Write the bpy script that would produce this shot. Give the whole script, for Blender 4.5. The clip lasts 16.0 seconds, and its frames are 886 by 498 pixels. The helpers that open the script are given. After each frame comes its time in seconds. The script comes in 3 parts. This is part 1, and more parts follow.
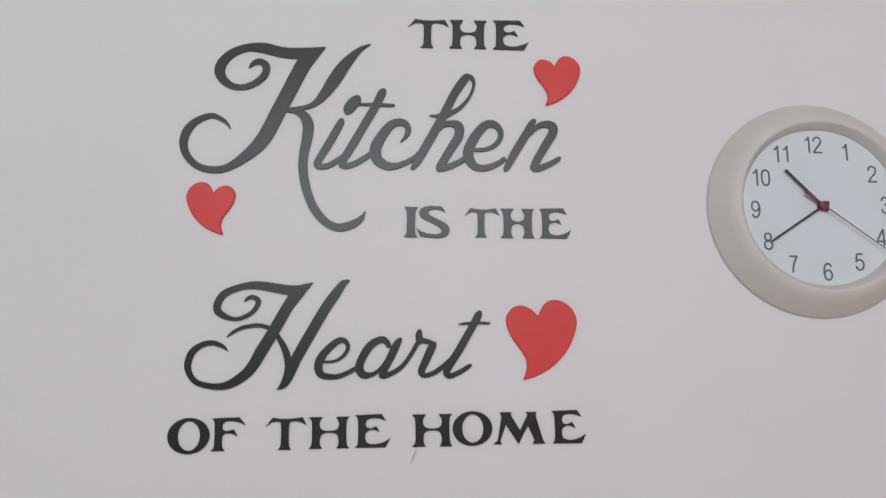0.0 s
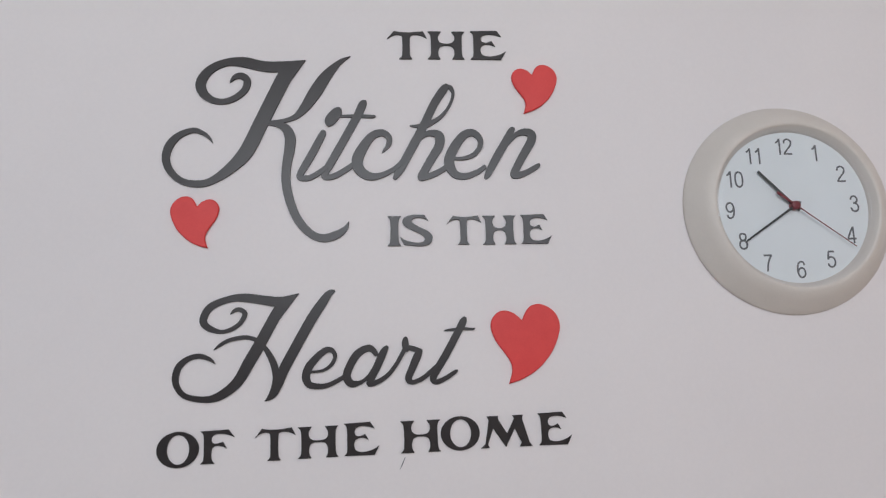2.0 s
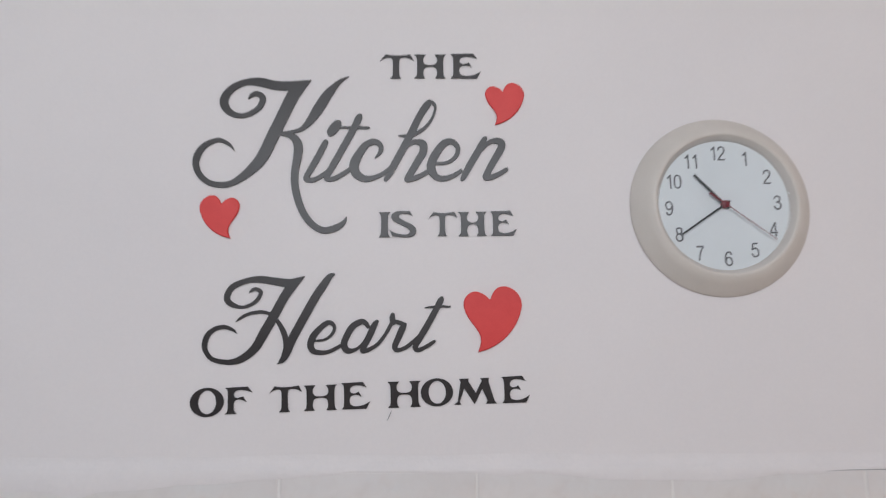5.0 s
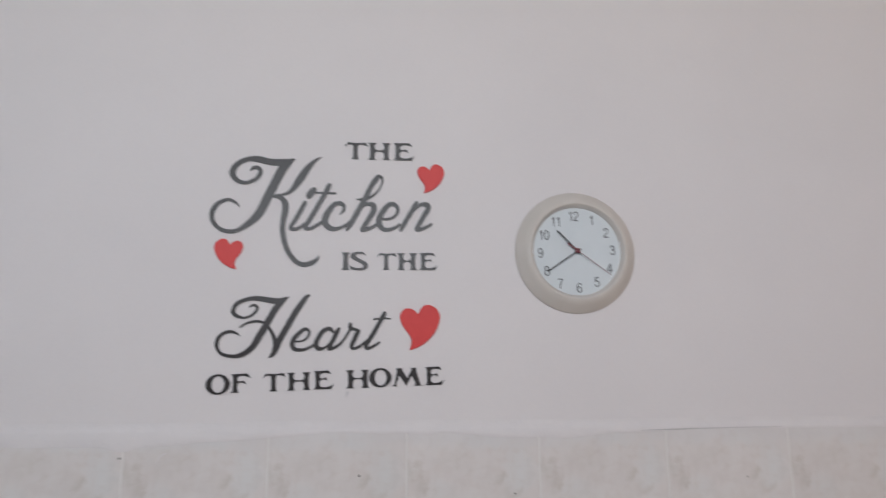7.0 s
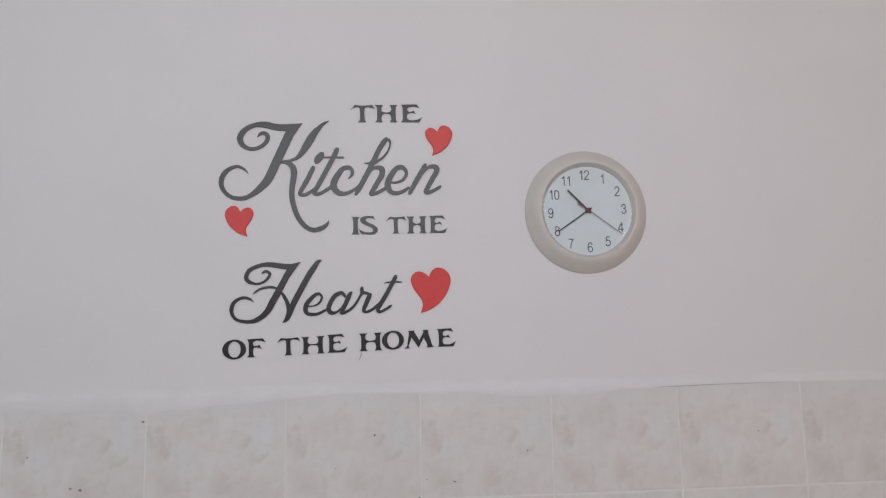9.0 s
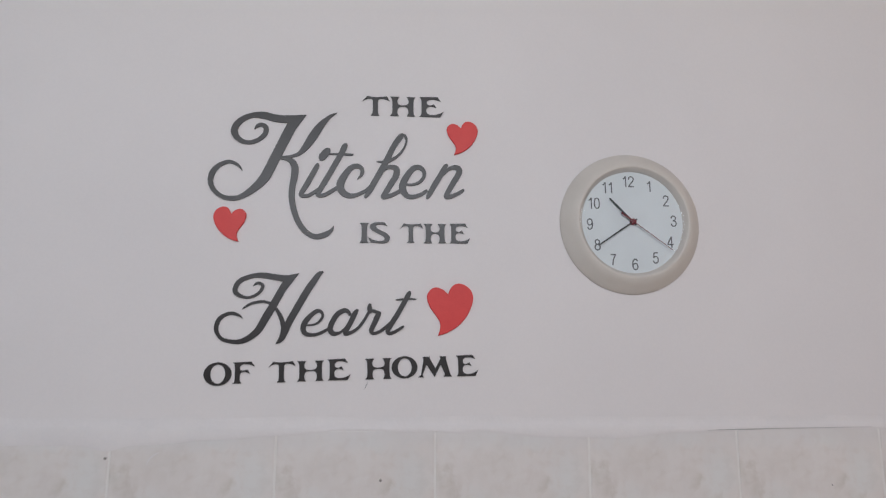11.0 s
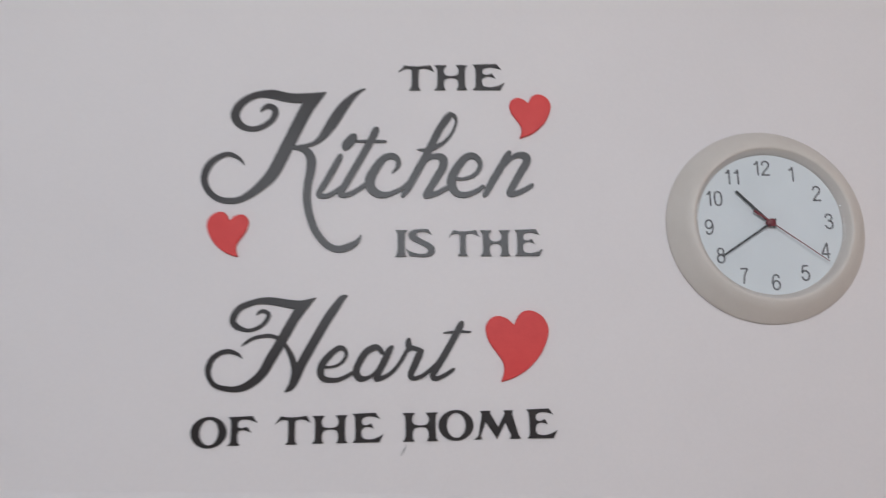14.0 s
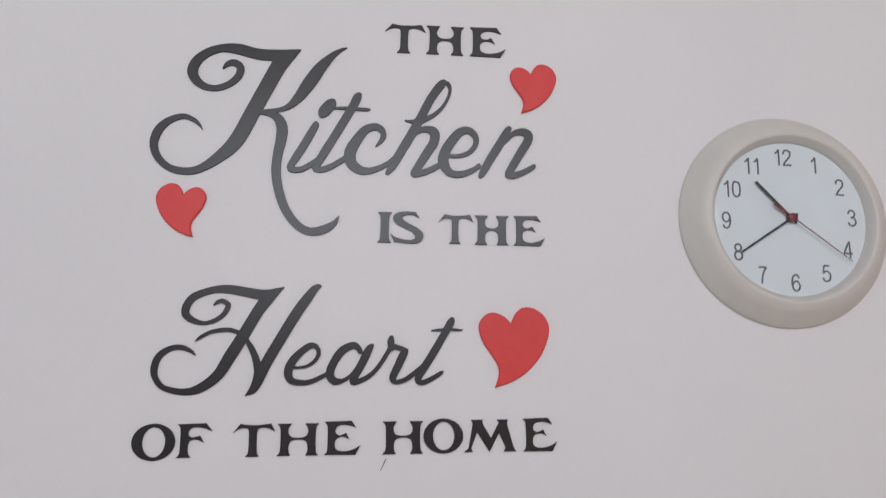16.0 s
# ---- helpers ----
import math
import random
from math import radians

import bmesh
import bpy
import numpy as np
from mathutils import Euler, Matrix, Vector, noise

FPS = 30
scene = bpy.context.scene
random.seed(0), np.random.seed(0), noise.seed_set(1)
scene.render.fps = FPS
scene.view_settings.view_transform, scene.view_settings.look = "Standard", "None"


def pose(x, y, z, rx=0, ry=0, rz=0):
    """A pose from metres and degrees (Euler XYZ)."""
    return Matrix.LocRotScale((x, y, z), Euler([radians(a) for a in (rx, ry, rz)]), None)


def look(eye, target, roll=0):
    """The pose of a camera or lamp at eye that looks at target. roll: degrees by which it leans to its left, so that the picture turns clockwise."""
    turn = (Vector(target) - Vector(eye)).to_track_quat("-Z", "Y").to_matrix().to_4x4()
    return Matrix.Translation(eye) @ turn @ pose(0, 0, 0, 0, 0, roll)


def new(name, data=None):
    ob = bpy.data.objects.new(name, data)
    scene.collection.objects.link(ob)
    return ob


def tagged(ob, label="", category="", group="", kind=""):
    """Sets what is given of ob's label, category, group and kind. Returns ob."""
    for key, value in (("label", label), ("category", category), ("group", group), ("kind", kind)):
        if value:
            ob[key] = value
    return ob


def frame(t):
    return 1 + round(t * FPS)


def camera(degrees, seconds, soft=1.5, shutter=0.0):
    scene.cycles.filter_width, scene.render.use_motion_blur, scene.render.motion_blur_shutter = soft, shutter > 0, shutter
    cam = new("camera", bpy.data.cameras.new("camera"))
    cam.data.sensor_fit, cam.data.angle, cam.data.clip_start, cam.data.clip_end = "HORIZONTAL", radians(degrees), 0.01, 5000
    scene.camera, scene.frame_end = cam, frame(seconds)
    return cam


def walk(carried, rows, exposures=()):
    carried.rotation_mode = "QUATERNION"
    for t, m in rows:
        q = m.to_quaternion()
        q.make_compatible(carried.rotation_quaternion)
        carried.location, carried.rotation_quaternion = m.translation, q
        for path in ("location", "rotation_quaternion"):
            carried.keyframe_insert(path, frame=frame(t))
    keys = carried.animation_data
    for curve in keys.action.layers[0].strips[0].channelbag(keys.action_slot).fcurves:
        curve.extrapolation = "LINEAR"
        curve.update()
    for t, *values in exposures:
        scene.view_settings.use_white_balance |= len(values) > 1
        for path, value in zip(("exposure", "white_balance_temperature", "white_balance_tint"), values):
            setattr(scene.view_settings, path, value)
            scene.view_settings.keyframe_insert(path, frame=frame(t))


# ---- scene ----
# ---- camera ----
cam = camera(67.5, 16.0, soft=1.2, shutter=0.6)
PATH = [
    (0, (-0.106, -0.727, 1.569), (-0.05, 1.245, 1.897), 0.9),
    (0.5, (-0.107, -0.737, 1.574), (-0.063, 1.227, 1.947), 0.4),
    (1, (-0.099, -0.745, 1.576), (-0.03, 1.215, 1.972), 0.4),
    (1.4, (-0.1, -0.747, 1.568), (-0.019, 1.209, 1.976), 0.5),
    (1.5, (-0.1, -0.749, 1.565), (-0.039, 1.212, 1.956), 0.5),
    (1.6, (-0.113, -0.745, 1.561), (-0.052, 1.217, 1.943), 0.7),
    (2, (-0.107, -0.738, 1.569), (0.0, 1.228, 1.915), -0.8),
    (2.5, (-0.113, -0.744, 1.579), (-0.012, 1.223, 1.923), -0.6),
    (3, (-0.118, -0.735, 1.573), (-0.015, 1.233, 1.915), 0.3),
    (3.5, (-0.117, -0.753, 1.576), (-0.048, 1.213, 1.937), 0.1),
    (4, (-0.106, -0.781, 1.565), (-0.083, 1.188, 1.915), 0.3),
    (4.4, (-0.087, -0.798, 1.555), (-0.11, 1.176, 1.877), 0.1),
    (4.5, (-0.076, -0.801, 1.541), (-0.103, 1.174, 1.857), -0.0),
    (4.6, (-0.084, -0.808, 1.553), (-0.021, 1.173, 1.824), 0.3),
    (4.7, (-0.064, -0.823, 1.555), (-0.024, 1.156, 1.839), -0.2),
    (6.8, (-0.054, -1.295, 1.511), (0.048, 0.678, 1.825), 0.4),
    (6.9, (-0.073, -1.297, 1.501), (0.089, 0.664, 1.862), 0.3),
    (7, (-0.069, -1.286, 1.495), (0.141, 0.666, 1.878), -0.2),
    (7.1, (-0.079, -1.284, 1.49), (0.168, 0.665, 1.863), -0.4),
    (7.5, (-0.052, -1.251, 1.517), (0.211, 0.716, 1.764), -0.6),
    (8, (-0.065, -1.264, 1.534), (0.128, 0.712, 1.776), -0.3),
    (8.5, (-0.056, -1.286, 1.528), (0.113, 0.692, 1.774), -1.2),
    (9, (-0.052, -1.291, 1.519), (0.103, 0.689, 1.754), -1.1),
    (9.3, (-0.065, -1.287, 1.537), (0.087, 0.695, 1.753), -1.3),
    (9.5, (-0.06, -1.281, 1.515), (0.075, 0.701, 1.748), -0.9),
    (9.6, (-0.067, -1.28, 1.512), (0.068, 0.701, 1.752), -0.6),
    (9.7, (-0.065, -1.272, 1.511), (0.036, 0.711, 1.749), -0.3),
    (11.8, (-0.114, -1.034, 1.504), (0.12, 0.915, 1.887), -1.1),
    (11.9, (-0.129, -1.029, 1.526), (0.112, 0.931, 1.846), -1.6),
    (12, (-0.138, -1.021, 1.536), (0.076, 0.943, 1.847), -1.6),
    (12.1, (-0.147, -1.013, 1.535), (0.03, 0.95, 1.876), -0.9),
    (12.4, (-0.136, -0.99, 1.538), (-0.013, 0.962, 1.957), -0.6),
    (12.5, (-0.123, -0.978, 1.547), (-0.027, 0.971, 1.985), -0.6),
    (12.6, (-0.116, -0.963, 1.538), (-0.055, 0.979, 2.011), -0.1),
    (13, (-0.076, -0.901, 1.544), (-0.093, 1.057, 1.95), 0.7),
    (13.4, (-0.068, -0.885, 1.56), (-0.126, 1.073, 1.959), 1.1),
    (13.5, (-0.065, -0.881, 1.552), (-0.182, 1.072, 1.97), 1.0),
    (13.6, (-0.06, -0.878, 1.539), (-0.213, 1.068, 1.976), 1.4),
    (14, (-0.054, -0.824, 1.549), (-0.088, 1.137, 1.939), 0.5),
    (14.5, (-0.072, -0.788, 1.557), (-0.023, 1.177, 1.929), 0.7),
    (15, (-0.086, -0.765, 1.563), (-0.009, 1.202, 1.917), 0.5),
    (15.5, (-0.095, -0.737, 1.56), (0.001, 1.235, 1.88), 0.3),
    (16, (-0.102, -0.724, 1.57), (0.0225, 1.242, 1.9165), 1.4),
]
walk(cam, [(t, look(eye, target, roll)) for t, eye, target, roll in PATH],
     exposures=[(0, 0.0), (1, -0.05), (2.5, 0.0), (3, -0.03), (4, -0.04), (4.7, 0.0), (7, -0.18), (9.5, -0.18), (12.5, -0.15), (14, -0.09), (15, -0.06), (15.5, 0.02), (16, 0.0)])

# ---- world and light ----
world = bpy.data.worlds.new("sky")
scene.world = world
world.use_nodes = True
sky = world.node_tree.nodes.new("ShaderNodeTexSky")
sky.sky_type, sky.sun_disc = "NISHITA", False
sky.sun_elevation, sky.sun_rotation = radians(38), radians(200)
back = world.node_tree.nodes["Background"]
back.inputs["Strength"].default_value = 0.12
world.node_tree.links.new(sky.outputs["Color"], back.inputs["Color"])

ROOM_X0, ROOM_X1, ROOM_Y, ROOM_Z = -1.7, 1.7, -3.00, 3.02
WIN_X0, WIN_X1, WIN_Z0, WIN_Z1 = -1.30, 1.00, 2.12, 2.88
WALL_Y = 0.0022   # face of the painted wall
T_TOP = 1.3985    # top edge of the tiling


def area_lamp(name, eye, target, w, h, power, colour):
    data = bpy.data.lights.new(name, "AREA")
    data.shape, data.size, data.size_y, data.energy, data.color = "RECTANGLE", w, h, power, colour
    ob = new(name, data)
    ob.matrix_world = look(eye, target)
    return ob


# daylight that comes in through the window behind the camera
area_lamp("window_daylight", (0.5 * (WIN_X0 + WIN_X1), ROOM_Y - 0.02, 0.5 * (WIN_Z0 + WIN_Z1)), (0.20, 0.0, 0.85), 2.24, 0.70, 38.5, (0.93, 0.98, 1.045))


# ---- materials ----
def material(name, colour, rough=0.5, metal=0.0, spec=0.5):
    m = bpy.data.materials.new(name)
    m.use_nodes = True
    p = m.node_tree.nodes["Principled BSDF"]
    p.inputs["Base Color"].default_value = (*colour, 1)
    p.inputs["Roughness"].default_value = rough
    p.inputs["Metallic"].default_value = metal
    p.inputs["Specular IOR Level"].default_value = spec
    return m


def nodes_of(m):
    t = m.node_tree
    return t, t.nodes["Principled BSDF"], t.nodes.new, t.links.new


def noise_node(m, scale, detail=4.0, rough=0.55):
    t, p, add, link = nodes_of(m)
    n = add("ShaderNodeTexNoise")
    n.inputs["Scale"].default_value, n.inputs["Detail"].default_value, n.inputs["Roughness"].default_value = scale, detail, rough
    geo = add("ShaderNodeNewGeometry")
    link(geo.outputs["Position"], n.inputs["Vector"])
    return n


def ramp(m, source, stops):
    t, p, add, link = nodes_of(m)
    r = add("ShaderNodeValToRGB")
    e = r.color_ramp.elements
    while len(e) < len(stops):
        e.new(0.5)
    for el, (at, c) in zip(e, stops):
        el.position, el.color = at, (*c, 1)
    link(source, r.inputs["Fac"])
    return r.outputs["Color"]


def bump(m, sources, strength, distance):
    """Relief from one or two noises."""
    t, p, add, link = nodes_of(m)
    last = None
    for n, s in zip(sources, strength):
        b = add("ShaderNodeBump")
        b.inputs["Strength"].default_value, b.inputs["Distance"].default_value = s, distance
        link(n.outputs["Fac"], b.inputs["Height"])
        if last:
            link(last.outputs["Normal"], b.inputs["Normal"])
        last = b
    link(last.outputs["Normal"], p.inputs["Normal"])


def speckled(name, c0, c1, rough, scales, relief=(0.1, 0.05), depth=0.001, spec=0.5, metal=0.0):
    """A surface that wanders between two colours at two scales, with fine relief."""
    m = material(name, c0, rough, metal, spec)
    t, p, add, link = nodes_of(m)
    big, fine = noise_node(m, scales[0]), noise_node(m, scales[1], 6.0)
    mix = add("ShaderNodeMath")
    mix.operation = "MULTIPLY_ADD"
    link(fine.outputs["Fac"], mix.inputs[0])
    mix.inputs[1].default_value = 0.4
    link(big.outputs["Fac"], mix.inputs[2])
    link(ramp(m, mix.outputs[0], ((0.5, c0), (0.9, c1))), p.inputs["Base Color"])
    bump(m, (big, fine), relief, depth)
    return m


M_WALL = speckled("wall_paint", (0.803, 0.752, 0.762), (0.843, 0.787, 0.793), 0.55, (2.2, 260), (0.25, 0.06), 0.0010, 0.35)
M_ROOM = speckled("room_paint", (0.74, 0.74, 0.74), (0.78, 0.78, 0.78), 0.7, (2.0, 200))
# unseen side walls: colours chosen to tint the light they bounce
M_WARM_BOUNCE = speckled("warm_bounce_paint", (0.74, 0.59, 0.48), (0.79, 0.64, 0.53), 0.7, (2.0, 200))
M_COOL_BOUNCE = speckled("cool_bounce_paint", (0.61, 0.70, 0.73), (0.66, 0.75, 0.78), 0.7, (2.0, 200))
# unseen ceiling, greyed so that it bounces less light on the upper wall
M_CEIL = speckled("ceiling_dull_grey", (0.60, 0.60, 0.59), (0.65, 0.65, 0.64), 0.8, (2.0, 150))
# unseen floor, pale and warm so that its bounce lifts the lower wall
M_FLOOR = speckled("floor_bounce_beige", (0.60, 0.52, 0.44), (0.68, 0.60, 0.51), 0.45, (6.0, 90))
M_GROUT = speckled("grout", (0.82, 0.775, 0.76), (0.87, 0.825, 0.81), 0.8, (20, 300))
M_FILLER = speckled("filler", (0.79, 0.741, 0.751), (0.836, 0.781, 0.787), 0.6, (14, 200), (0.3, 0.2), 0.002)
M_BLACK = speckled("black_acrylic", (0.0190, 0.0130, 0.0136), (0.0235, 0.0165, 0.0170), 0.34, (30, 500), (0.03, 0.02), 0.0004, 0.46)
M_RED = speckled("red_acrylic", (0.72, 0.056, 0.056), (0.78, 0.070, 0.066), 0.4, (30, 500), (0.03, 0.02), 0.0004, 0.28)
M_BEZEL = speckled("cream_plastic", (0.652, 0.594, 0.552), (0.688, 0.628, 0.586), 0.5, (18, 400), (0.04, 0.04), 0.0004)
M_FACE = speckled("dial_card", (0.76, 0.785, 0.805), (0.79, 0.815, 0.835), 0.6, (20, 300), (0.02, 0.02), 0.0003)
M_INK = material("dial_ink", (0.13, 0.13, 0.14), 0.6)
M_HAND = material("grey_hand", (0.045, 0.048, 0.052), 0.4)
M_SECOND = material("dark_red_hand", (0.20, 0.03, 0.042), 0.4)
M_CRACK_SHADE = material("crack_shade_grey", (0.42, 0.40, 0.40), 0.8)
M_SCRATCH = material("pencil_mark", (0.24, 0.23, 0.24), 0.7)
M_CHIP = speckled("brown_chip", (0.22, 0.19, 0.175), (0.34, 0.30, 0.28), 0.8, (300, 900))
M_FRAME = speckled("window_plastic", (0.78, 0.78, 0.78), (0.82, 0.82, 0.82), 0.35, (10, 200))


def thin_glass():
    m = material("clear_cover", (1, 1, 1), 0.0)
    t, p, add, link = nodes_of(m)
    clear, gloss, fresnel, mix = add("ShaderNodeBsdfTransparent"), add("ShaderNodeBsdfGlossy"), add("ShaderNodeFresnel"), add("ShaderNodeMixShader")
    gloss.inputs["Roughness"].default_value = 0.06
    fresnel.inputs["IOR"].default_value = 1.3
    link(fresnel.outputs[0], mix.inputs[0])
    link(clear.outputs[0], mix.inputs[1])
    link(gloss.outputs[0], mix.inputs[2])
    link(mix.outputs[0], t.nodes["Material Output"].inputs["Surface"])
    return m


M_GLASS = thin_glass()


def tile_glaze():
    """Beige-pink marbled wall tile: every tile carries the same printed clouds, with a little variation of its own."""
    m = material("tile_glaze", (0.6, 0.54, 0.5), 0.32)
    t, p, add, link = nodes_of(m)
    place, geo, info = add("ShaderNodeTexCoord"), add("ShaderNodeNewGeometry"), add("ShaderNodeObjectInfo")

    def vector(kind, a, b, c=None):
        n = add("ShaderNodeVectorMath")
        n.operation = kind
        for i, v in enumerate((a, b, c)):
            if isinstance(v, tuple):
                n.inputs[i].default_value = v
            elif v is not None:
                link(v, n.inputs[i])
        return n

    def cloud(source, scale, detail, rough, warp):
        n = add("ShaderNodeTexNoise")
        for key, v in (("Scale", scale), ("Detail", detail), ("Roughness", rough), ("Distortion", warp)):
            n.inputs[key].default_value = v
        link(source, n.inputs["Vector"])
        return n

    def blend(kind, amount, a, b):
        n = add("ShaderNodeMix")
        n.data_type, n.blend_type = "RGBA", kind
        if isinstance(amount, float):
            n.inputs["Factor"].default_value = amount
        else:
            link(amount, n.inputs["Factor"])
        for i, v in ((6, a), (7, b)):
            if isinstance(v, tuple):
                n.inputs[i].default_value = (*v, 1)
            else:
                link(v, n.inputs[i])
        return n.outputs[2]

    own = vector("MULTIPLY_ADD", info.outputs["Random"], (0.010, 0.0, 0.008), place.outputs["Object"])
    print_ = cloud(own.outputs[0], 17.0, 4.0, 0.5, 0.3)
    grain = cloud(own.outputs[0], 48.0, 4.0, 0.55, 0.4)
    other = vector("MULTIPLY_ADD", info.outputs["Random"], (7.3, 3.1, 5.7), geo.outputs["Position"])
    drift = cloud(other.outputs[0], 5.0, 3.0, 0.5, 0.3)
    fine = cloud(other.outputs[0], 220.0, 3.0, 0.5, 0.0)
    ragged = vector("SUBTRACT", grain.outputs["Color"], (0.5, 0.5, 0.5))
    bent = vector("MULTIPLY_ADD", ragged.outputs[0], (0.06, 0.0, 0.06), own.outputs[0])

    def marks(spots):
        last = None
        for x, z, rx, rz, strength in spots:
            off = vector("SUBTRACT", bent.outputs[0], (x, 0.0, z))
            far = vector("LENGTH", vector("MULTIPLY", off.outputs[0], (1 / rx, 0.0, 1 / rz)).outputs[0], None)
            fall = add("ShaderNodeMapRange")
            fall.interpolation_type = "SMOOTHSTEP"
            for key, v in (("From Min", 0.0), ("From Max", 1.15), ("To Min", strength), ("To Max", 0.0)):
                fall.inputs[key].default_value = v
            link(far.outputs["Value"], fall.inputs["Value"])
            out = fall.outputs["Result"]
            if last:
                top = add("ShaderNodeMath")
                top.operation = "MAXIMUM"
                link(last, top.inputs[0])
                link(out, top.inputs[1])
                out = top.outputs[0]
            last = out
        return last

    smudge = marks(((-0.112, 0.030, 0.022, 0.024, 0.9), (-0.092, 0.002, 0.020, 0.022, 0.7), (0.058, 0.012, 0.018, 0.016, 0.8), (0.078, -0.012, 0.022, 0.018, 0.5),
                    (0.020, -0.062, 0.040, 0.034, 0.45), (-0.075, -0.062, 0.035, 0.030, 0.4), (-0.030, 0.050, 0.050, 0.026, 0.3)))
    pale = marks(((0.095, 0.030, 0.036, 0.066, 0.6), (0.030, 0.086, 0.055, 0.026, 0.5), (-0.055, -0.010, 0.036, 0.036, 0.4)))
    base = ramp(m, print_.outputs["Fac"], ((0.30, (0.79, 0.725, 0.712)), (0.5, (0.82, 0.758, 0.746)), (0.7, (0.835, 0.785, 0.776))))
    base = blend("MIX", pale, base, (0.80, 0.785, 0.79))
    base = blend("MULTIPLY", smudge, base, (0.845, 0.83, 0.795))
    base = blend("MULTIPLY", 0.6, base, ramp(m, grain.outputs["Fac"], ((0.35, (0.94, 0.92, 0.905)), (0.55, (1.0, 1.0, 1.0)))))
    base = blend("MULTIPLY", 0.6, base, ramp(m, drift.outputs["Fac"], ((0.3, (0.93, 0.925, 0.92)), (0.65, (1.0, 1.0, 1.0)))))
    # wall paint feathered over the top edge of the tiles
    ups = add("ShaderNodeSeparateXYZ")
    link(geo.outputs["Position"], ups.inputs[0])
    wave = cloud(vector("MULTIPLY", geo.outputs["Position"], (1.0, 1.0, 1.6)).outputs[0], 13.0, 4.0, 0.6, 0.5)
    lift = add("ShaderNodeMath")
    lift.operation = "MULTIPLY_ADD"
    link(wave.outputs["Fac"], lift.inputs[0])
    lift.inputs[1].default_value = 0.05
    link(ups.outputs["Z"], lift.inputs[2])
    film = add("ShaderNodeMapRange")
    film.interpolation_type = "SMOOTHSTEP"
    for key, v in (("From Min", T_TOP - 0.014), ("From Max", T_TOP + 0.016), ("To Min", 0.0), ("To Max", 0.5)):
        film.inputs[key].default_value = v
    link(lift.outputs[0], film.inputs["Value"])
    base = blend("MIX", film.outputs["Result"], base, (0.76, 0.73, 0.74))
    link(base, p.inputs["Base Color"])
    bump(m, (print_, fine), (0.10, 0.05), 0.0006)
    return m


M_TILE = tile_glaze()


# ---- building helpers ----
def mesh_of(bm, name, material_):
    me = bpy.data.meshes.new(name)
    bm.to_mesh(me)
    bm.free()
    me.materials.append(material_)
    return me


def smooth(me, angle=40):
    me.polygons.foreach_set("use_smooth", [True] * len(me.polygons))
    me.set_sharp_from_angle(angle=radians(angle))


def part(name, bm, material_, parent, label="", soft=False):
    me = mesh_of(bm, name, material_)
    if soft:
        smooth(me)
    ob = new(name, me)
    ob.parent = parent
    return tagged(ob, label)


def box(bm, x0, x1, y0, y1, z0, z1, bevel=0.0):
    m = Matrix.LocRotScale(((x0 + x1) / 2, (y0 + y1) / 2, (z0 + z1) / 2), None, (x1 - x0, y1 - y0, z1 - z0))
    made = bmesh.ops.create_cube(bm, size=1.0, matrix=m)
    if bevel:
        edges = list({e for v in made["verts"] for e in v.link_edges})
        bmesh.ops.bevel(bm, geom=edges, offset=bevel, segments=2, affect="EDGES", profile=0.6)


def structure(name, boxes, material_, label, category):
    bm = bmesh.new()
    for b in boxes:
        box(bm, *b)
    return tagged(new(name, mesh_of(bm, name, material_)), label, category, "", "structure")


def thing(name, x, y, z, label, category, group=""):
    ob = new(name)
    ob.location = (x, y, z)
    ob.empty_display_size = 0.02
    return tagged(ob, label, category, group)


def lathe(bm, profile, steps=96):
    """Turn a profile of (radius, depth) round the y axis; depth runs towards the room."""
    rings = []
    for r, d in profile:
        if r < 1e-6:
            rings.append([bm.verts.new((0, -d, 0))] * steps)
        else:
            rings.append([bm.verts.new((r * math.sin(2 * math.pi * k / steps), -d, r * math.cos(2 * math.pi * k / steps))) for k in range(steps)])
    for a, b in zip(rings, rings[1:]):
        for k in range(steps):
            q = [a[k], a[(k + 1) % steps], b[(k + 1) % steps], b[k]]
            q = [v for i, v in enumerate(q) if v not in q[:i]]
            if len(q) > 2:
                bm.faces.new(q)
    bmesh.ops.recalc_face_normals(bm, faces=bm.faces)


def spline(points, closed=False, steps=7):
    """A smooth line through points of any dimension (Catmull-Rom)."""
    pts = [Vector(p) for p in points]
    n = len(pts)
    out = []
    for i in range(n if closed else n - 1):
        b, c = pts[i], pts[(i + 1) % n]
        a = pts[i - 1] if closed or i else b + (b - c) * 0.6
        d = pts[(i + 2) % n] if closed or i + 2 < n else c + (c - b) * 0.6
        for k in range(steps):
            u = k / steps
            out.append(0.5 * (2 * b + (c - a) * u + (2 * a - 5 * b + 4 * c - d) * u * u + (3 * b - a - 3 * c + d) * u ** 3))
    if not closed:
        out.append(pts[-1])
    return out


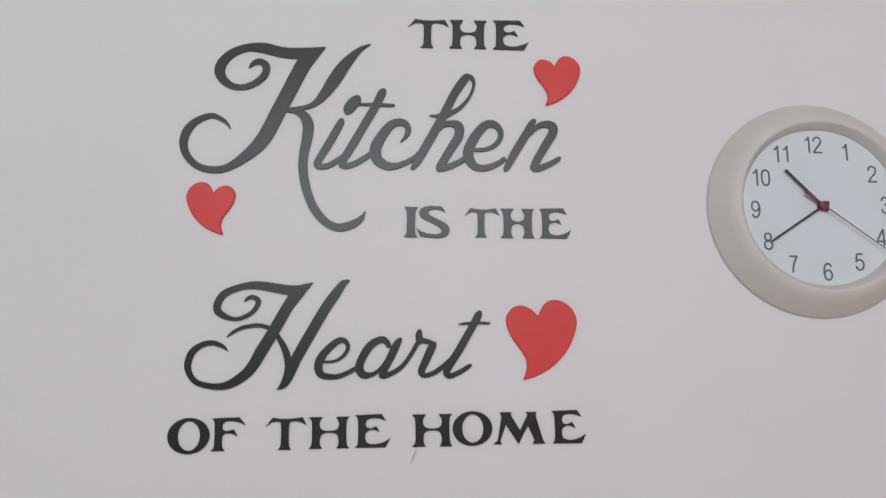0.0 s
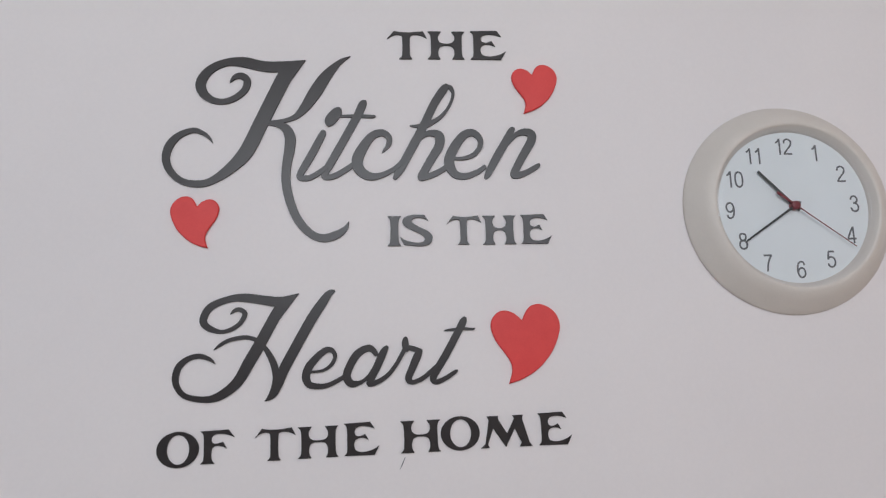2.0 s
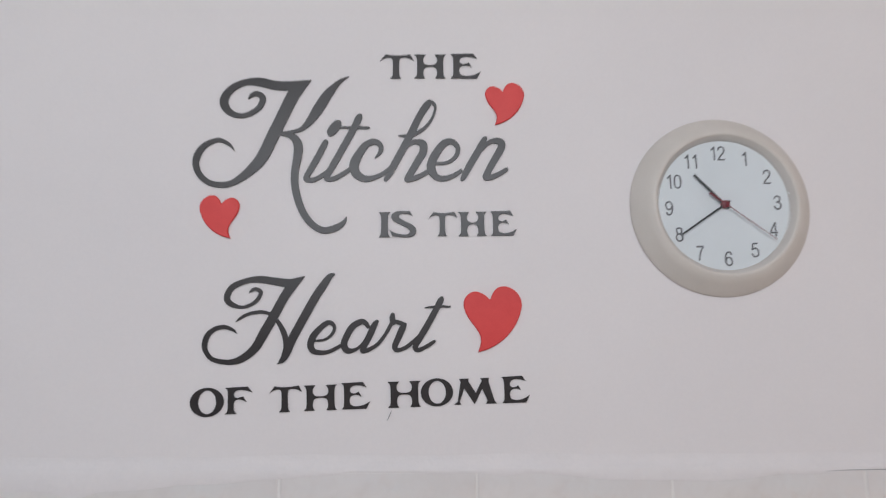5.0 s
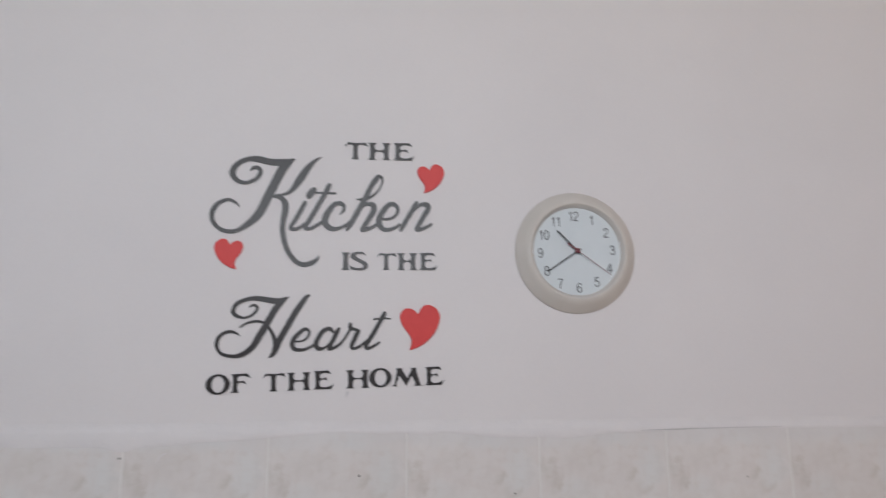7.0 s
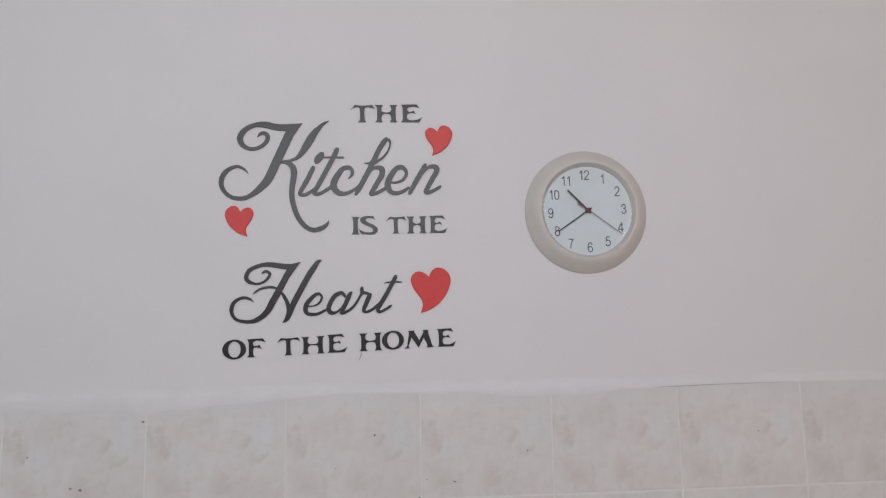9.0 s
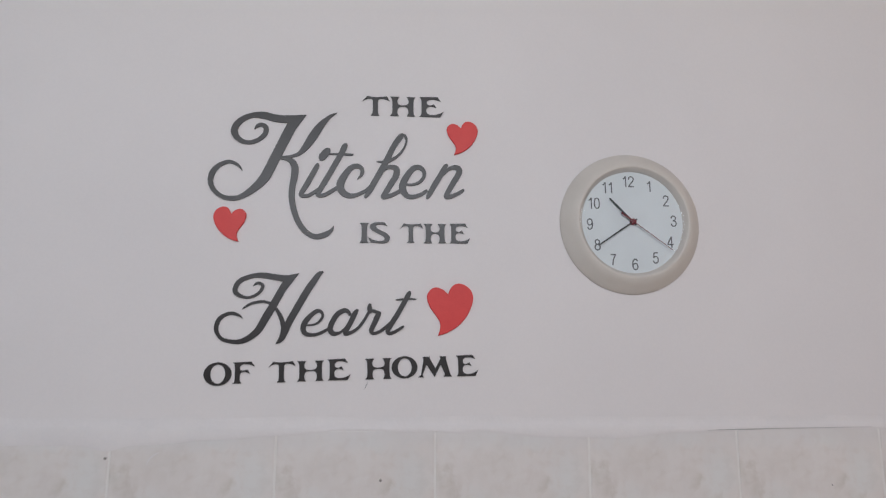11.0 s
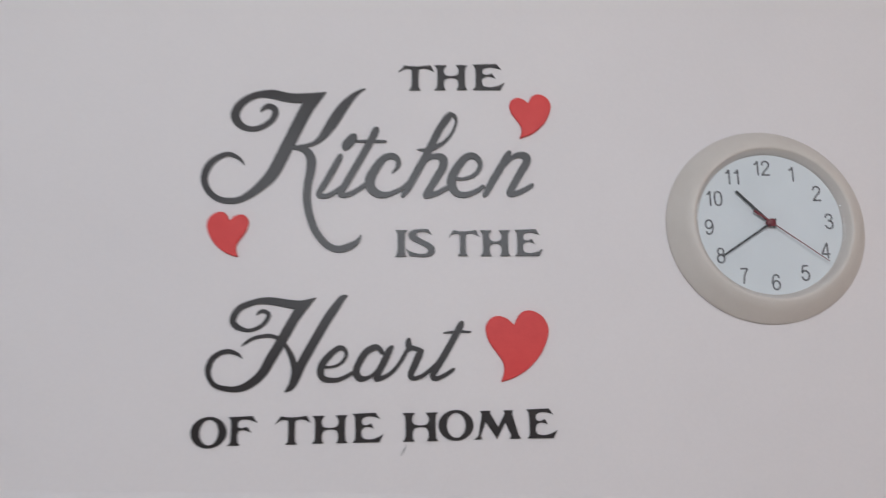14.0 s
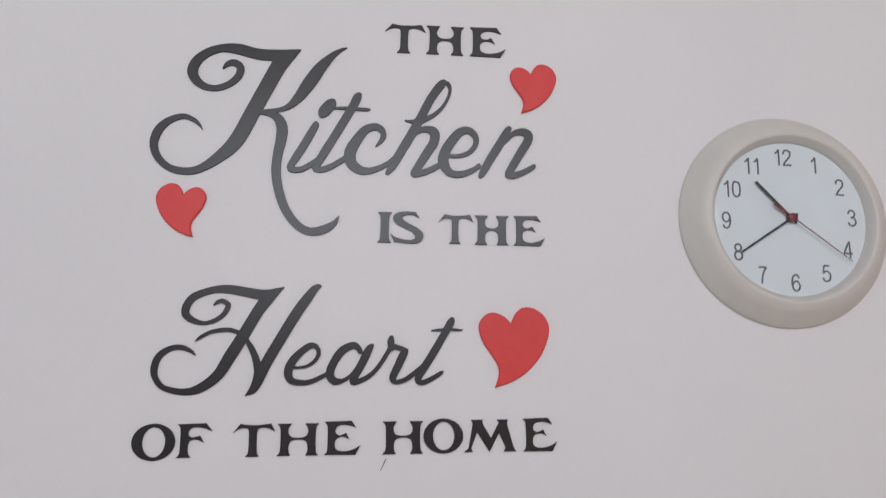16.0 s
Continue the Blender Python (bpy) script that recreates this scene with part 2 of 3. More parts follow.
def brush(bm, points, depth):
    """A flat strip of acrylic through (x, z, width) points in mm: upright sides, a fine rounded edge, flat at both ends."""
    line = spline(points)
    edge = 0.3
    rows = []
    for i, p in enumerate(line):
        way = (line[min(i + 1, len(line) - 1)] - line[max(i - 1, 0)]).to_2d()
        side = Vector((-way.y, way.x)).normalized()
        half = max(p.z, 0.3) / 2
        d = depth * 1000 + 0.1 * i / len(line)
        cut = min(edge, half * 0.5)
        row = []
        for s, k in ((half, 0.0), (half, d - cut), (half - cut, d), (cut - half, d), (-half, d - cut), (-half, 0.0)):
            c = p.to_2d() + side * s
            row.append(bm.verts.new((c.x * 0.001, -k * 0.001, c.y * 0.001)))
        rows.append(row)
    for a, c in zip(rows, rows[1:]):
        for k in range(5):
            bm.faces.new((a[k], c[k], c[k + 1], a[k + 1]))
    bm.faces.new(rows[0])
    bm.faces.new(rows[-1][::-1])


def slab(bm, outlines, depth, lift=0.0, unit=0.001, edge=0.0002):
    """A flat cut-out with slightly rounded front edges: the outlines (holes too) in the x-z plane, standing off the wall by its depth."""
    data = bpy.data.curves.new("cutout", "CURVE")
    data.dimensions, data.fill_mode = "2D", "BOTH"
    data.extrude, data.bevel_depth, data.bevel_resolution, data.offset = depth / 2 - edge, edge, 1, -edge
    for o in outlines:
        sp = data.splines.new("POLY")
        sp.points.add(len(o) - 1)
        for p, q in zip(sp.points, o):
            p.co = (q[0] * unit, q[1] * unit, 0, 1)
        sp.use_cyclic_u = True
    ob = bpy.data.objects.new("cutout", data)
    me = bpy.data.meshes.new_from_object(ob)
    # lie on the wall, facing the room
    me.transform(Matrix.Translation((0, -depth / 2 - lift, 0)) @ Matrix.Rotation(radians(90), 4, "X"))
    bm.from_mesh(me)
    bpy.data.objects.remove(ob)
    bpy.data.curves.remove(data)
    bpy.data.meshes.remove(me)


SIGN = 0.0022   # thickness of the acrylic


def merged(strokes, patches=(), cell=0.5):
    """The outer and inner outlines, in mm, of brush strokes (x, z, width) and patches (x, z) that run into one another."""
    lines = [spline(st) for st in strokes]
    every = [(p.x, p.y, p.z) for line in lines for p in line] + [(x, z, 0.0) for pt in patches for x, z in pt]
    x0, z0 = (min(p[k] - p[2] for p in every) - 4 for k in (0, 1))
    x1, z1 = (max(p[k] + p[2] for p in every) + 4 for k in (0, 1))
    nx, nz = int((x1 - x0) / cell) + 2, int((z1 - z0) / cell) + 2
    field = np.full((nx, nz), -1.6)
    gx, gz = np.meshgrid(x0 + cell * np.arange(nx), z0 + cell * np.arange(nz), indexing="ij")
    for line in lines:
        for i, (a, b) in enumerate(zip(line, line[1:])):
            ra, rb = max(a.z, 0.7) / 2, max(b.z, 0.7) / 2
            way = (b - a).to_2d()
            size = max(way.length, 1e-6)
            reach = max(ra, rb) + 1.6
            i0, i1 = int((min(a.x, b.x) - reach - x0) / cell), int((max(a.x, b.x) + reach - x0) / cell) + 2
            j0, j1 = int((min(a.y, b.y) - reach - z0) / cell), int((max(a.y, b.y) + reach - z0) / cell) + 2
            i0, j0 = max(i0, 0), max(j0, 0)
            px, pz = gx[i0:i1, j0:j1], gz[i0:i1, j0:j1]
            along = ((px - a.x) * way.x + (pz - a.y) * way.y) / size
            u = np.clip(along / size, 0, 1)
            f = ra + (rb - ra) * u - np.hypot(px - a.x - way.x * u, pz - a.y - way.y * u)
            if i == 0:
                f = np.minimum(f, along + 0.4 * ra)
            if i == len(line) - 2:
                f = np.minimum(f, size - along + 0.4 * rb)
            field[i0:i1, j0:j1] = np.maximum(field[i0:i1, j0:j1], f)
    for pt in patches:
        inside, near = np.zeros((nx, nz), bool), np.full((nx, nz), 1e9)
        for (ax, az), (bx, bz) in zip(pt, pt[1:] + pt[:1]):
            ex, ez = bx - ax, bz - az
            u = np.clip(((gx - ax) * ex + (gz - az) * ez) / (ex * ex + ez * ez), 0, 1)
            near = np.minimum(near, np.hypot(gx - ax - ex * u, gz - az - ez * u))
            if ez:
                inside ^= ((az > gz) != (bz > gz)) & (gx < ex * (gz - az) / ez + ax)
        field = np.maximum(field, np.where(inside, near, -near))
    full = field > 0
    count = full[:-1, :-1] * 1 + full[1:, :-1] + full[1:, 1:] + full[:-1, 1:]
    follow, place = {}, {}
    for i, j in np.argwhere((count > 0) & (count < 4)):
        ring_ = ((i, j), (i + 1, j), (i + 1, j + 1), (i, j + 1))
        inn = [bool(full[c]) for c in ring_]
        for k in range(4):
            if inn[k] and not inn[(k + 1) % 4]:
                m = k
                while inn[m]:
                    m = (m - 1) % 4
                ends = []
                for p, q in ((ring_[k], ring_[(k + 1) % 4]), (ring_[m], ring_[(m + 1) % 4])):
                    key = (min(p, q), max(p, q))
                    u = field[p] / (field[p] - field[q])
                    place[key] = (x0 + cell * (p[0] + u * (q[0] - p[0])), z0 + cell * (p[1] + u * (q[1] - p[1])))
                    ends.append(key)
                follow[ends[0]] = ends[1]
    loops = []
    while follow:
        first = next(iter(follow))
        key, loop = first, []
        while key in follow:
            loop.append(place[key])
            key = follow.pop(key)
        if len(loop) > 12:
            kept = [loop[0]]
            for p, q in zip(loop[1:], loop[2:] + loop[:1]):
                a = kept[-1]
                span = math.hypot(q[0] - a[0], q[1] - a[1])
                off = abs((q[0] - a[0]) * (p[1] - a[1]) - (q[1] - a[1]) * (p[0] - a[0])) / max(span, 1e-6)
                if span > 3.0 or off > 0.012:
                    kept.append(p)
            loops.append(kept)
    return loops


# ---- the room ----
structure("wall_tiled", [(ROOM_X0 - 0.15, ROOM_X1 + 0.15, WALL_Y, 0.15, -0.05, ROOM_Z + 0.1)], M_WALL, "off-white painted plaster wall above beige tiling", "wall")
structure("wall_south", [
    (ROOM_X0, WIN_X0, ROOM_Y - 0.15, ROOM_Y, 0.0, ROOM_Z), (WIN_X1, ROOM_X1, ROOM_Y - 0.15, ROOM_Y, 0.0, ROOM_Z),
    (WIN_X0, WIN_X1, ROOM_Y - 0.15, ROOM_Y, 0.0, WIN_Z0), (WIN_X0, WIN_X1, ROOM_Y - 0.15, ROOM_Y, WIN_Z1, ROOM_Z)],
    M_ROOM, "plain painted wall with a window opening", "wall")
# added side walls, out of view: cool bounce from the west, warm from the east
structure("wall_west", [(ROOM_X0 - 0.15, ROOM_X0, ROOM_Y - 0.15, WALL_Y, 0.0, ROOM_Z)], M_COOL_BOUNCE, "unseen side wall, blue-grey to cool the bounced light", "wall")
structure("wall_east", [(ROOM_X1, ROOM_X1 + 0.15, ROOM_Y - 0.15, WALL_Y, 0.0, ROOM_Z)], M_WARM_BOUNCE, "unseen side wall, beige to warm the bounced light", "wall")
structure("ceiling", [(ROOM_X0 - 0.15, ROOM_X1 + 0.15, ROOM_Y - 0.15, WALL_Y, ROOM_Z, ROOM_Z + 0.1)], M_CEIL, "unseen ceiling, grey to lessen bounce on the upper wall", "ceiling")
structure("floor", [(ROOM_X0 - 0.15, ROOM_X1 + 0.15, ROOM_Y - 0.15, WALL_Y, -0.05, 0.0)], M_FLOOR, "unseen floor, pale beige to bounce warm light up the wall", "floor")

# ---- the lettering ----
LABEL_KITCHEN_LETTERING = "glossy black acrylic script lettering reading Kitchen on white wall"
LABEL_HEART_LETTERING = "glossy black acrylic script lettering reading Heart on white wall"
GROUP = "wall sign lettering"


def sign_word(name, x, z, label):
    return thing(name, x, WALL_Y, z, label, "wall lettering", GROUP)


def script_letter(word, name, *strokes, patches=()):
    bm = bmesh.new()
    slab(bm, merged(strokes, patches), SIGN + 0.00015 * (len(word.children) % 2))
    part(name, bm, M_BLACK, word)


kitchen_lettering = sign_word("kitchen_lettering", -0.374, 1.7, LABEL_KITCHEN_LETTERING)
script_letter(kitchen_lettering, "letter_k",
        [(61.5, 197.5, 1.3), (66.5, 203.5, 5.7), (74, 205.5, 7.6), (81, 200, 8.5), (79.5, 189.5, 8.2), (72, 181, 7.5), (62.5, 175.5, 7.2), (52.5, 173.5, 6.9), (41, 176, 8.1), (31.5, 184, 10.6), (28, 194.5, 11.9), (32.5, 206.5, 11), (43.5, 216.5, 9.8), (59, 222.5, 9.2), (77, 222.5, 12.4), (94.5, 218.5, 12.7), (107.5, 217, 13.1), (119, 217.5, 12.8), (130.5, 219, 10.9), (138.5, 222, 6.4), (148, 225.5, 0.8)],
        [(143, 223, 2.6), (137, 218.5, 9), (129.5, 212, 16.6), (123.5, 203.5, 17.5), (113.5, 181.5, 17.2), (99, 148.5, 17), (83, 113, 16.5), (65, 92.5, 12.4), (46.5, 79, 8.7), (31.5, 75, 8.1), (13.5, 78, 7.5), (-0.5, 89.5, 8.1), (-6.5, 104.5, 8.8), (-3.5, 120, 9.7), (6.5, 132, 7.9), (22, 138.5, 6.1), (34, 135, 4.9), (41, 129.5, 3.1), (45, 123.5, 0.6)],
        [(200.5, 231, 0.6), (193.5, 227.5, 3.9), (185, 221, 7.1), (171.5, 205, 13.1), (160, 186, 14.9), (149, 168, 11.3), (139, 156.5, 6.9), (128.5, 151.5, 5), (117.5, 149.5, 4.4), (106.5, 147.5, 5)],
        [(106.5, 147.5, 4.4), (118, 146, 6.2), (127.5, 141, 10.6), (132.5, 130, 12.4), (132, 114.5, 11.7), (129.5, 98, 10.4), (129, 80, 10.1), (132.5, 60.5, 10), (140, 40, 9.6), (150, 25, 9.3), (161, 15.5, 8.7), (173, 12, 9), (186.5, 15.5, 9.3), (196.5, 22.5, 6), (201, 31, 0.6)],
        patches=[[(148.5, 226), (118, 222), (115, 200), (131.3, 200)]])
script_letter(kitchen_lettering, "letter_i",
        [(176, 147, 6.3), (178.5, 152, 12.9), (184.5, 160, 12.6), (187.5, 164, 7.6)],
        [(170.5, 137.5, 5), (168.5, 132.5, 8.1), (158.5, 112, 9), (150.5, 97, 8.6), (144.5, 85.5, 7.3), (147, 82, 6.7), (156, 82.5, 6.4), (165, 87.5, 6.1), (174, 94.5, 5.5)])
script_letter(kitchen_lettering, "letter_t",
        [(217.5, 174.5, 5.1), (215, 170.5, 9.5), (210, 158.5, 9.5), (194, 127.5, 9.4), (180, 101, 9.3), (172.5, 86.5, 8), (176.5, 83, 6.8), (185, 85, 6.8), (194.5, 90.5, 6.5), (204.5, 97.5, 6.2)],
        [(186, 156.5, 2.5), (206.5, 157, 3.8), (226, 156.5, 3.8), (230.5, 157, 1.3)])
script_letter(kitchen_lettering, "letter_c",
        [(238.5, 113, 1.3), (245.5, 122, 5.7), (246, 131, 6.9), (238.5, 136.5, 8.2), (227, 133, 9.4), (217, 120, 11.3), (210, 104.5, 13.1), (212.5, 92, 11.8), (223, 84.5, 9.6), (236, 85, 6.8), (251.5, 92.5, 5.6), (260.5, 100.5, 5.6)])
script_letter(kitchen_lettering, "letter_h",
        [(314.5, 195.5, 5.2), (310, 190, 9.7), (299.5, 173.5, 9.7), (289, 151, 9.9), (280.5, 133.5, 10.1), (270, 113.5, 10.1), (259, 92.5, 9.3), (252.5, 81.5, 4.3)],
        [(312, 195, 3.2), (318.5, 193, 5.2), (321.5, 184.5, 3.6), (316.5, 169.5, 3.5), (306.5, 156.5, 4.5), (294.5, 148.5, 5.7), (286, 143.5, 5.7)],
        [(270.5, 145.5, 1.3), (278.5, 145, 3.8), (285, 146.5, 4.5)],
        [(275.5, 121.5, 3.2), (286, 133.5, 5.7), (296, 136.5, 7.6), (304.5, 133, 10.8), (304.5, 121.5, 10.8), (297.5, 109, 10.1), (287.5, 91.5, 9.4), (283, 83.5, 8.1), (288, 83.5, 7.5), (298.5, 87, 6.9), (312.5, 95, 6.3)])
script_letter(kitchen_lettering, "letter_e",
        [(320.5, 106, 3.8), (332.5, 106, 4.4), (344.5, 110.5, 5.4), (352, 120, 6), (352, 130, 7), (344.5, 137, 8.3), (334.5, 135, 9.6), (325, 124, 10.8), (317.5, 110, 11.7), (316, 98, 12), (323, 86.5, 8.8), (335, 84.5, 7.5), (348.5, 89.5, 6.3), (357.5, 96, 5.1)])
script_letter(kitchen_lettering, "letter_n",
        [(392, 142.5, 3.9), (389, 139, 7.7), (380, 122, 9.6), (369, 103, 9.5), (361, 87.5, 7.6), (358, 82.5, 3.8)],
        [(385, 123.5, 3.2), (395, 135, 5.8), (405.5, 138.5, 8.4), (413, 135.5, 10.3), (412.5, 127, 10.3), (404.5, 113, 9.9), (394.5, 95, 9.2), (391, 86.5, 8.2), (397.5, 86, 7.6), (408.5, 90.5, 6.4), (418.5, 96.5, 5.7), (421, 99.5, 1.9)])
heart_lettering = sign_word("heart_lettering", -0.357, 1.531, LABEL_HEART_LETTERING)
script_letter(heart_lettering, "letter_h",
        [(56, 96.5, 0.9), (60.5, 100.5, 4), (66, 101.5, 4.9), (71.5, 97, 5.5), (67.5, 87.5, 4.9), (58.5, 80.5, 4.6), (46.5, 77.5, 4.3), (32.5, 82, 7.1), (27, 90.5, 8), (34, 104.5, 8), (53.5, 113, 7.2), (70.5, 114.5, 9.2), (89.5, 112, 10.1), (104, 110, 10.7), (114, 111, 9), (122.5, 115, 4.9), (129.5, 118.5, 0.9)],
        [(112.5, 106, 13.0), (104, 93, 12.1), (88.5, 63, 12.5), (78, 44, 12.7), (66.5, 23.5, 11.2), (50, 10, 9.4), (33.5, 5.5, 6.9), (12.5, 9, 5.8), (3, 18.5, 6.1), (0.5, 29, 7.2), (4, 41, 7.2), (13.5, 49, 5.9), (25, 51.5, 5.6), (36, 48, 3.9), (42, 43, 0.6)],
        [(40, 58, 0.6), (46, 63, 3.4), (55, 68, 4), (65.5, 70.5, 4.5), (75.5, 71, 4.6), (86.5, 68, 4.6)],
        [(168.5, 121.5, 2.9), (162.5, 118, 7.6), (154.5, 106.5, 10.5), (144.5, 91, 11.3), (127, 58.5, 11.4), (115.5, 36, 11.3), (109.5, 19.5, 9.5), (104.5, 8.5, 6.1), (96.5, 3, 1.1)],
        [(93.5, 61, 4.5), (99.5, 52, 6.2), (105, 40.5, 7.4), (107.5, 27, 7.3), (105, 14, 6.7), (97.5, 3.5, 1.1)],
        patches=[[(129.8, 118.8), (113, 113), (98, 95), (109.4, 90.2)]])
script_letter(heart_lettering, "letter_e",
        [(145, 33, 2.8), (157.5, 34.5, 3.1), (166.5, 40.5, 4), (170.5, 49, 4.3), (167.5, 55.5, 5.2), (161, 56.5, 6.6), (152, 50, 7.4), (142.5, 38.5, 8.8), (139.5, 27.5, 8.8), (143.5, 19.5, 7.3), (155, 17.5, 5.9), (165.5, 19.5, 5.1), (180, 27, 4.6)])
script_letter(heart_lettering, "letter_a",
        [(215, 51, 5.2), (212, 55.5, 6.3), (206, 58, 7.5), (194.5, 51.5, 8.6), (186, 37.5, 8.6), (183.5, 27, 8.8), (188.5, 20, 8), (198, 21, 4.6), (206.5, 27, 4), (213, 35.5, 4.6)],
        [(227, 59, 4.1), (223, 53, 8.1), (217, 39.5, 8.6), (209.5, 24, 7.4), (209, 19.5, 6.8), (218, 22, 5.4), (228.5, 29, 4.9), (237.5, 40.5, 4.6), (246, 55.5, 4.9)])
script_letter(heart_lettering, "letter_r",
        [(247.5, 68, 4.7), (247, 63, 7.6), (248, 56, 7.5)],
        [(246, 59, 4.6), (255, 57, 5.8), (264.5, 54, 4.6)],
        [(264, 54.5, 4.6), (260.5, 49, 8.7), (255.5, 37.5, 8.4), (250.5, 25, 7.5), (254.5, 20.5, 5.2), (265, 24, 5.2), (275.5, 32, 5.2), (283, 38.5, 5.2)])
script_letter(heart_lettering, "letter_t",
        [(313, 89.5, 4.7), (311, 85, 8.3), (305.5, 74.5, 8.2), (292.5, 51, 8.5), (284, 37, 8.4), (277.5, 24.5, 7.2), (281.5, 20.5, 5.8), (291.5, 24.5, 5.2), (301, 30.5, 4.6), (304, 33, 1.7)],
        [(290, 76, 1.2), (297.5, 77, 2.9), (313, 78, 3.2), (322, 77.5, 2.4), (324.5, 78.5, 1.2)])


# serif capitals, drawn in units of the cap height (x from the letter's stem, z from the base line)
def ring(cx, cz, rx, rz, steps=48):
    return [(cx + rx * math.cos(2 * math.pi * k / steps), cz + rz * math.sin(2 * math.pi * k / steps)) for k in range(steps)]


def cap_runs(letter, g):
    """The edge of a capital as runs of points; each run is a smooth curve, and runs meet in sharp corners."""
    left = [(-0.21, 0.015), (-0.13, 0.13), (-0.118, 0.5), (-0.13, 0.87), (-0.21, 0.985)]
    if letter == "I":
        return [[(-0.22, 1.0), (0.22, 1.0)], [(0.22, 0.985), (0.145, 0.86), (0.13, 0.5), (0.145, 0.14), (0.21, 0.015)],
                [(0.21, 0.0), (-0.22, 0.0)], [(-0.22, 0.015), (-0.145, 0.14), (-0.13, 0.5), (-0.145, 0.86), (-0.22, 0.985)]]
    if letter == "H":
        return [[(-0.23, 1.0), (0.21, 1.0)],
                [(0.21, 0.985), (0.13, 0.86), (0.115, 0.74), (0.16, 0.63), (0.26, 0.572), (g / 2, 0.556), (g - 0.26, 0.572), (g - 0.16, 0.63), (g - 0.115, 0.74), (g - 0.13, 0.86), (g - 0.21, 0.985)],
                [(g - 0.21, 1.0), (g + 0.22, 1.0)], [(g + 0.22, 0.985), (g + 0.14, 0.86), (g + 0.125, 0.5), (g + 0.14, 0.14), (g + 0.21, 0.015)],
                [(g + 0.21, 0.0), (g - 0.19, 0.0)],
                [(g - 0.19, 0.015), (g - 0.135, 0.12), (g - 0.125, 0.27), (g - 0.17, 0.42), (g - 0.27, 0.483), (g / 2, 0.496), (0.27, 0.483), (0.17, 0.42), (0.125, 0.27), (0.135, 0.12), (0.19, 0.015)],
                [(0.19, 0.0), (-0.23, 0.0)], [(-0.23, 0.015), (-0.14, 0.14), (-0.125, 0.5), (-0.14, 0.86), (-0.23, 0.985)]]
    if letter == "T":
        return [[(-0.38, 1.0), (-0.2, 0.965), (0.05, 0.952), (0.3, 0.968), (0.53, 1.0)], [(0.655, 0.75), (0.50, 0.835), (0.33, 0.875), (0.18, 0.855), (0.125, 0.76), (0.115, 0.42), (0.13, 0.12), (0.19, 0.015)],
                [(0.19, 0.0), (-0.21, 0.0)], [(-0.21, 0.015), (-0.13, 0.12), (-0.118, 0.42), (-0.125, 0.76), (-0.17, 0.85), (-0.31, 0.87), (-0.46, 0.82), (-0.60, 0.72)]]
    if letter == "E":
        return [[(-0.21, 1.0), (0.62, 1.02)], [(0.76, 0.81), (0.55, 0.88), (0.32, 0.895), (0.17, 0.84), (0.115, 0.72), (0.16, 0.62), (0.29, 0.59), (0.45, 0.655)],
                [(0.56, 0.46), (0.42, 0.525), (0.26, 0.53), (0.14, 0.46), (0.10, 0.32), (0.145, 0.17), (0.30, 0.105), (0.50, 0.11), (0.72, 0.175), (0.90, 0.28)],
                [(0.74, -0.01), (-0.21, 0.0)], left]
    if letter == "F":
        return [[(-0.23, 1.0), (0.64, 1.02)], [(0.83, 0.78), (0.58, 0.875), (0.30, 0.90), (0.16, 0.84), (0.115, 0.73), (0.15, 0.635), (0.26, 0.605), (0.47, 0.65)],
                [(0.59, 0.44), (0.42, 0.52), (0.24, 0.53), (0.14, 0.46), (0.11, 0.3), (0.125, 0.12), (0.2, 0.015)], [(0.2, 0.0), (-0.23, 0.0)], left]
    if letter == "S":
        return [[(0.40, 0.81), (0.22, 0.895), (0.0, 0.905), (-0.13, 0.855), (-0.14, 0.765), (0.05, 0.635), (0.32, 0.505), (0.49, 0.37), (0.53, 0.24), (0.47, 0.09), (0.33, 0.01), (0.10, -0.012), (-0.15, 0.008), (-0.40, 0.03)],
                [(-0.54, 0.30), (-0.38, 0.195), (-0.12, 0.12), (0.11, 0.105), (0.24, 0.145), (0.27, 0.24), (0.17, 0.36), (-0.10, 0.49), (-0.35, 0.62), (-0.45, 0.77), (-0.41, 0.90), (-0.26, 0.98), (-0.05, 1.01), (0.27, 1.0)]]
    # M: a thin slanted leg, a thick and a thin diagonal, a thick slanted leg
    return [[(-0.77, 0.0), (-0.62, 0.12)], [(-0.477, 0.87), (-0.535, 1.0)], [(-0.157, 1.0), (-0.17, 0.90)], [(0.105, 0.43), (0.366, 0.90)], [(0.30, 1.0), (0.657, 1.0)],
            [(0.628, 0.87), (0.83, 0.13)], [(0.92, 0.0), (0.50, 0.0)], [(0.57, 0.12), (0.366, 0.58)], [(0.047, 0.0), (-0.343, 0.61)], [(-0.535, 0.12), (-0.49, 0.0)]]


def capital(word, letter, x, z, h, gap=0.84, turn=0.0, wide=1.0):
    bm = bmesh.new()
    if letter == "O":
        edges = [ring(0, 0.5, 0.59, 0.5), ring(0.01, 0.5, 0.315, 0.405)]
    else:
        edges = [[(p[0] * wide, p[1]) for run in cap_runs(letter, gap) for p in (spline(run) if len(run) > 2 else run)]]
    slab(bm, edges, SIGN, 0.0, h)
    ob = part("letter_" + letter.lower(), bm, M_BLACK, word)
    ob.location = (x - word.location.x, 0, z - word.location.z)
    ob.rotation_euler = (0, radians(-turn), 0)


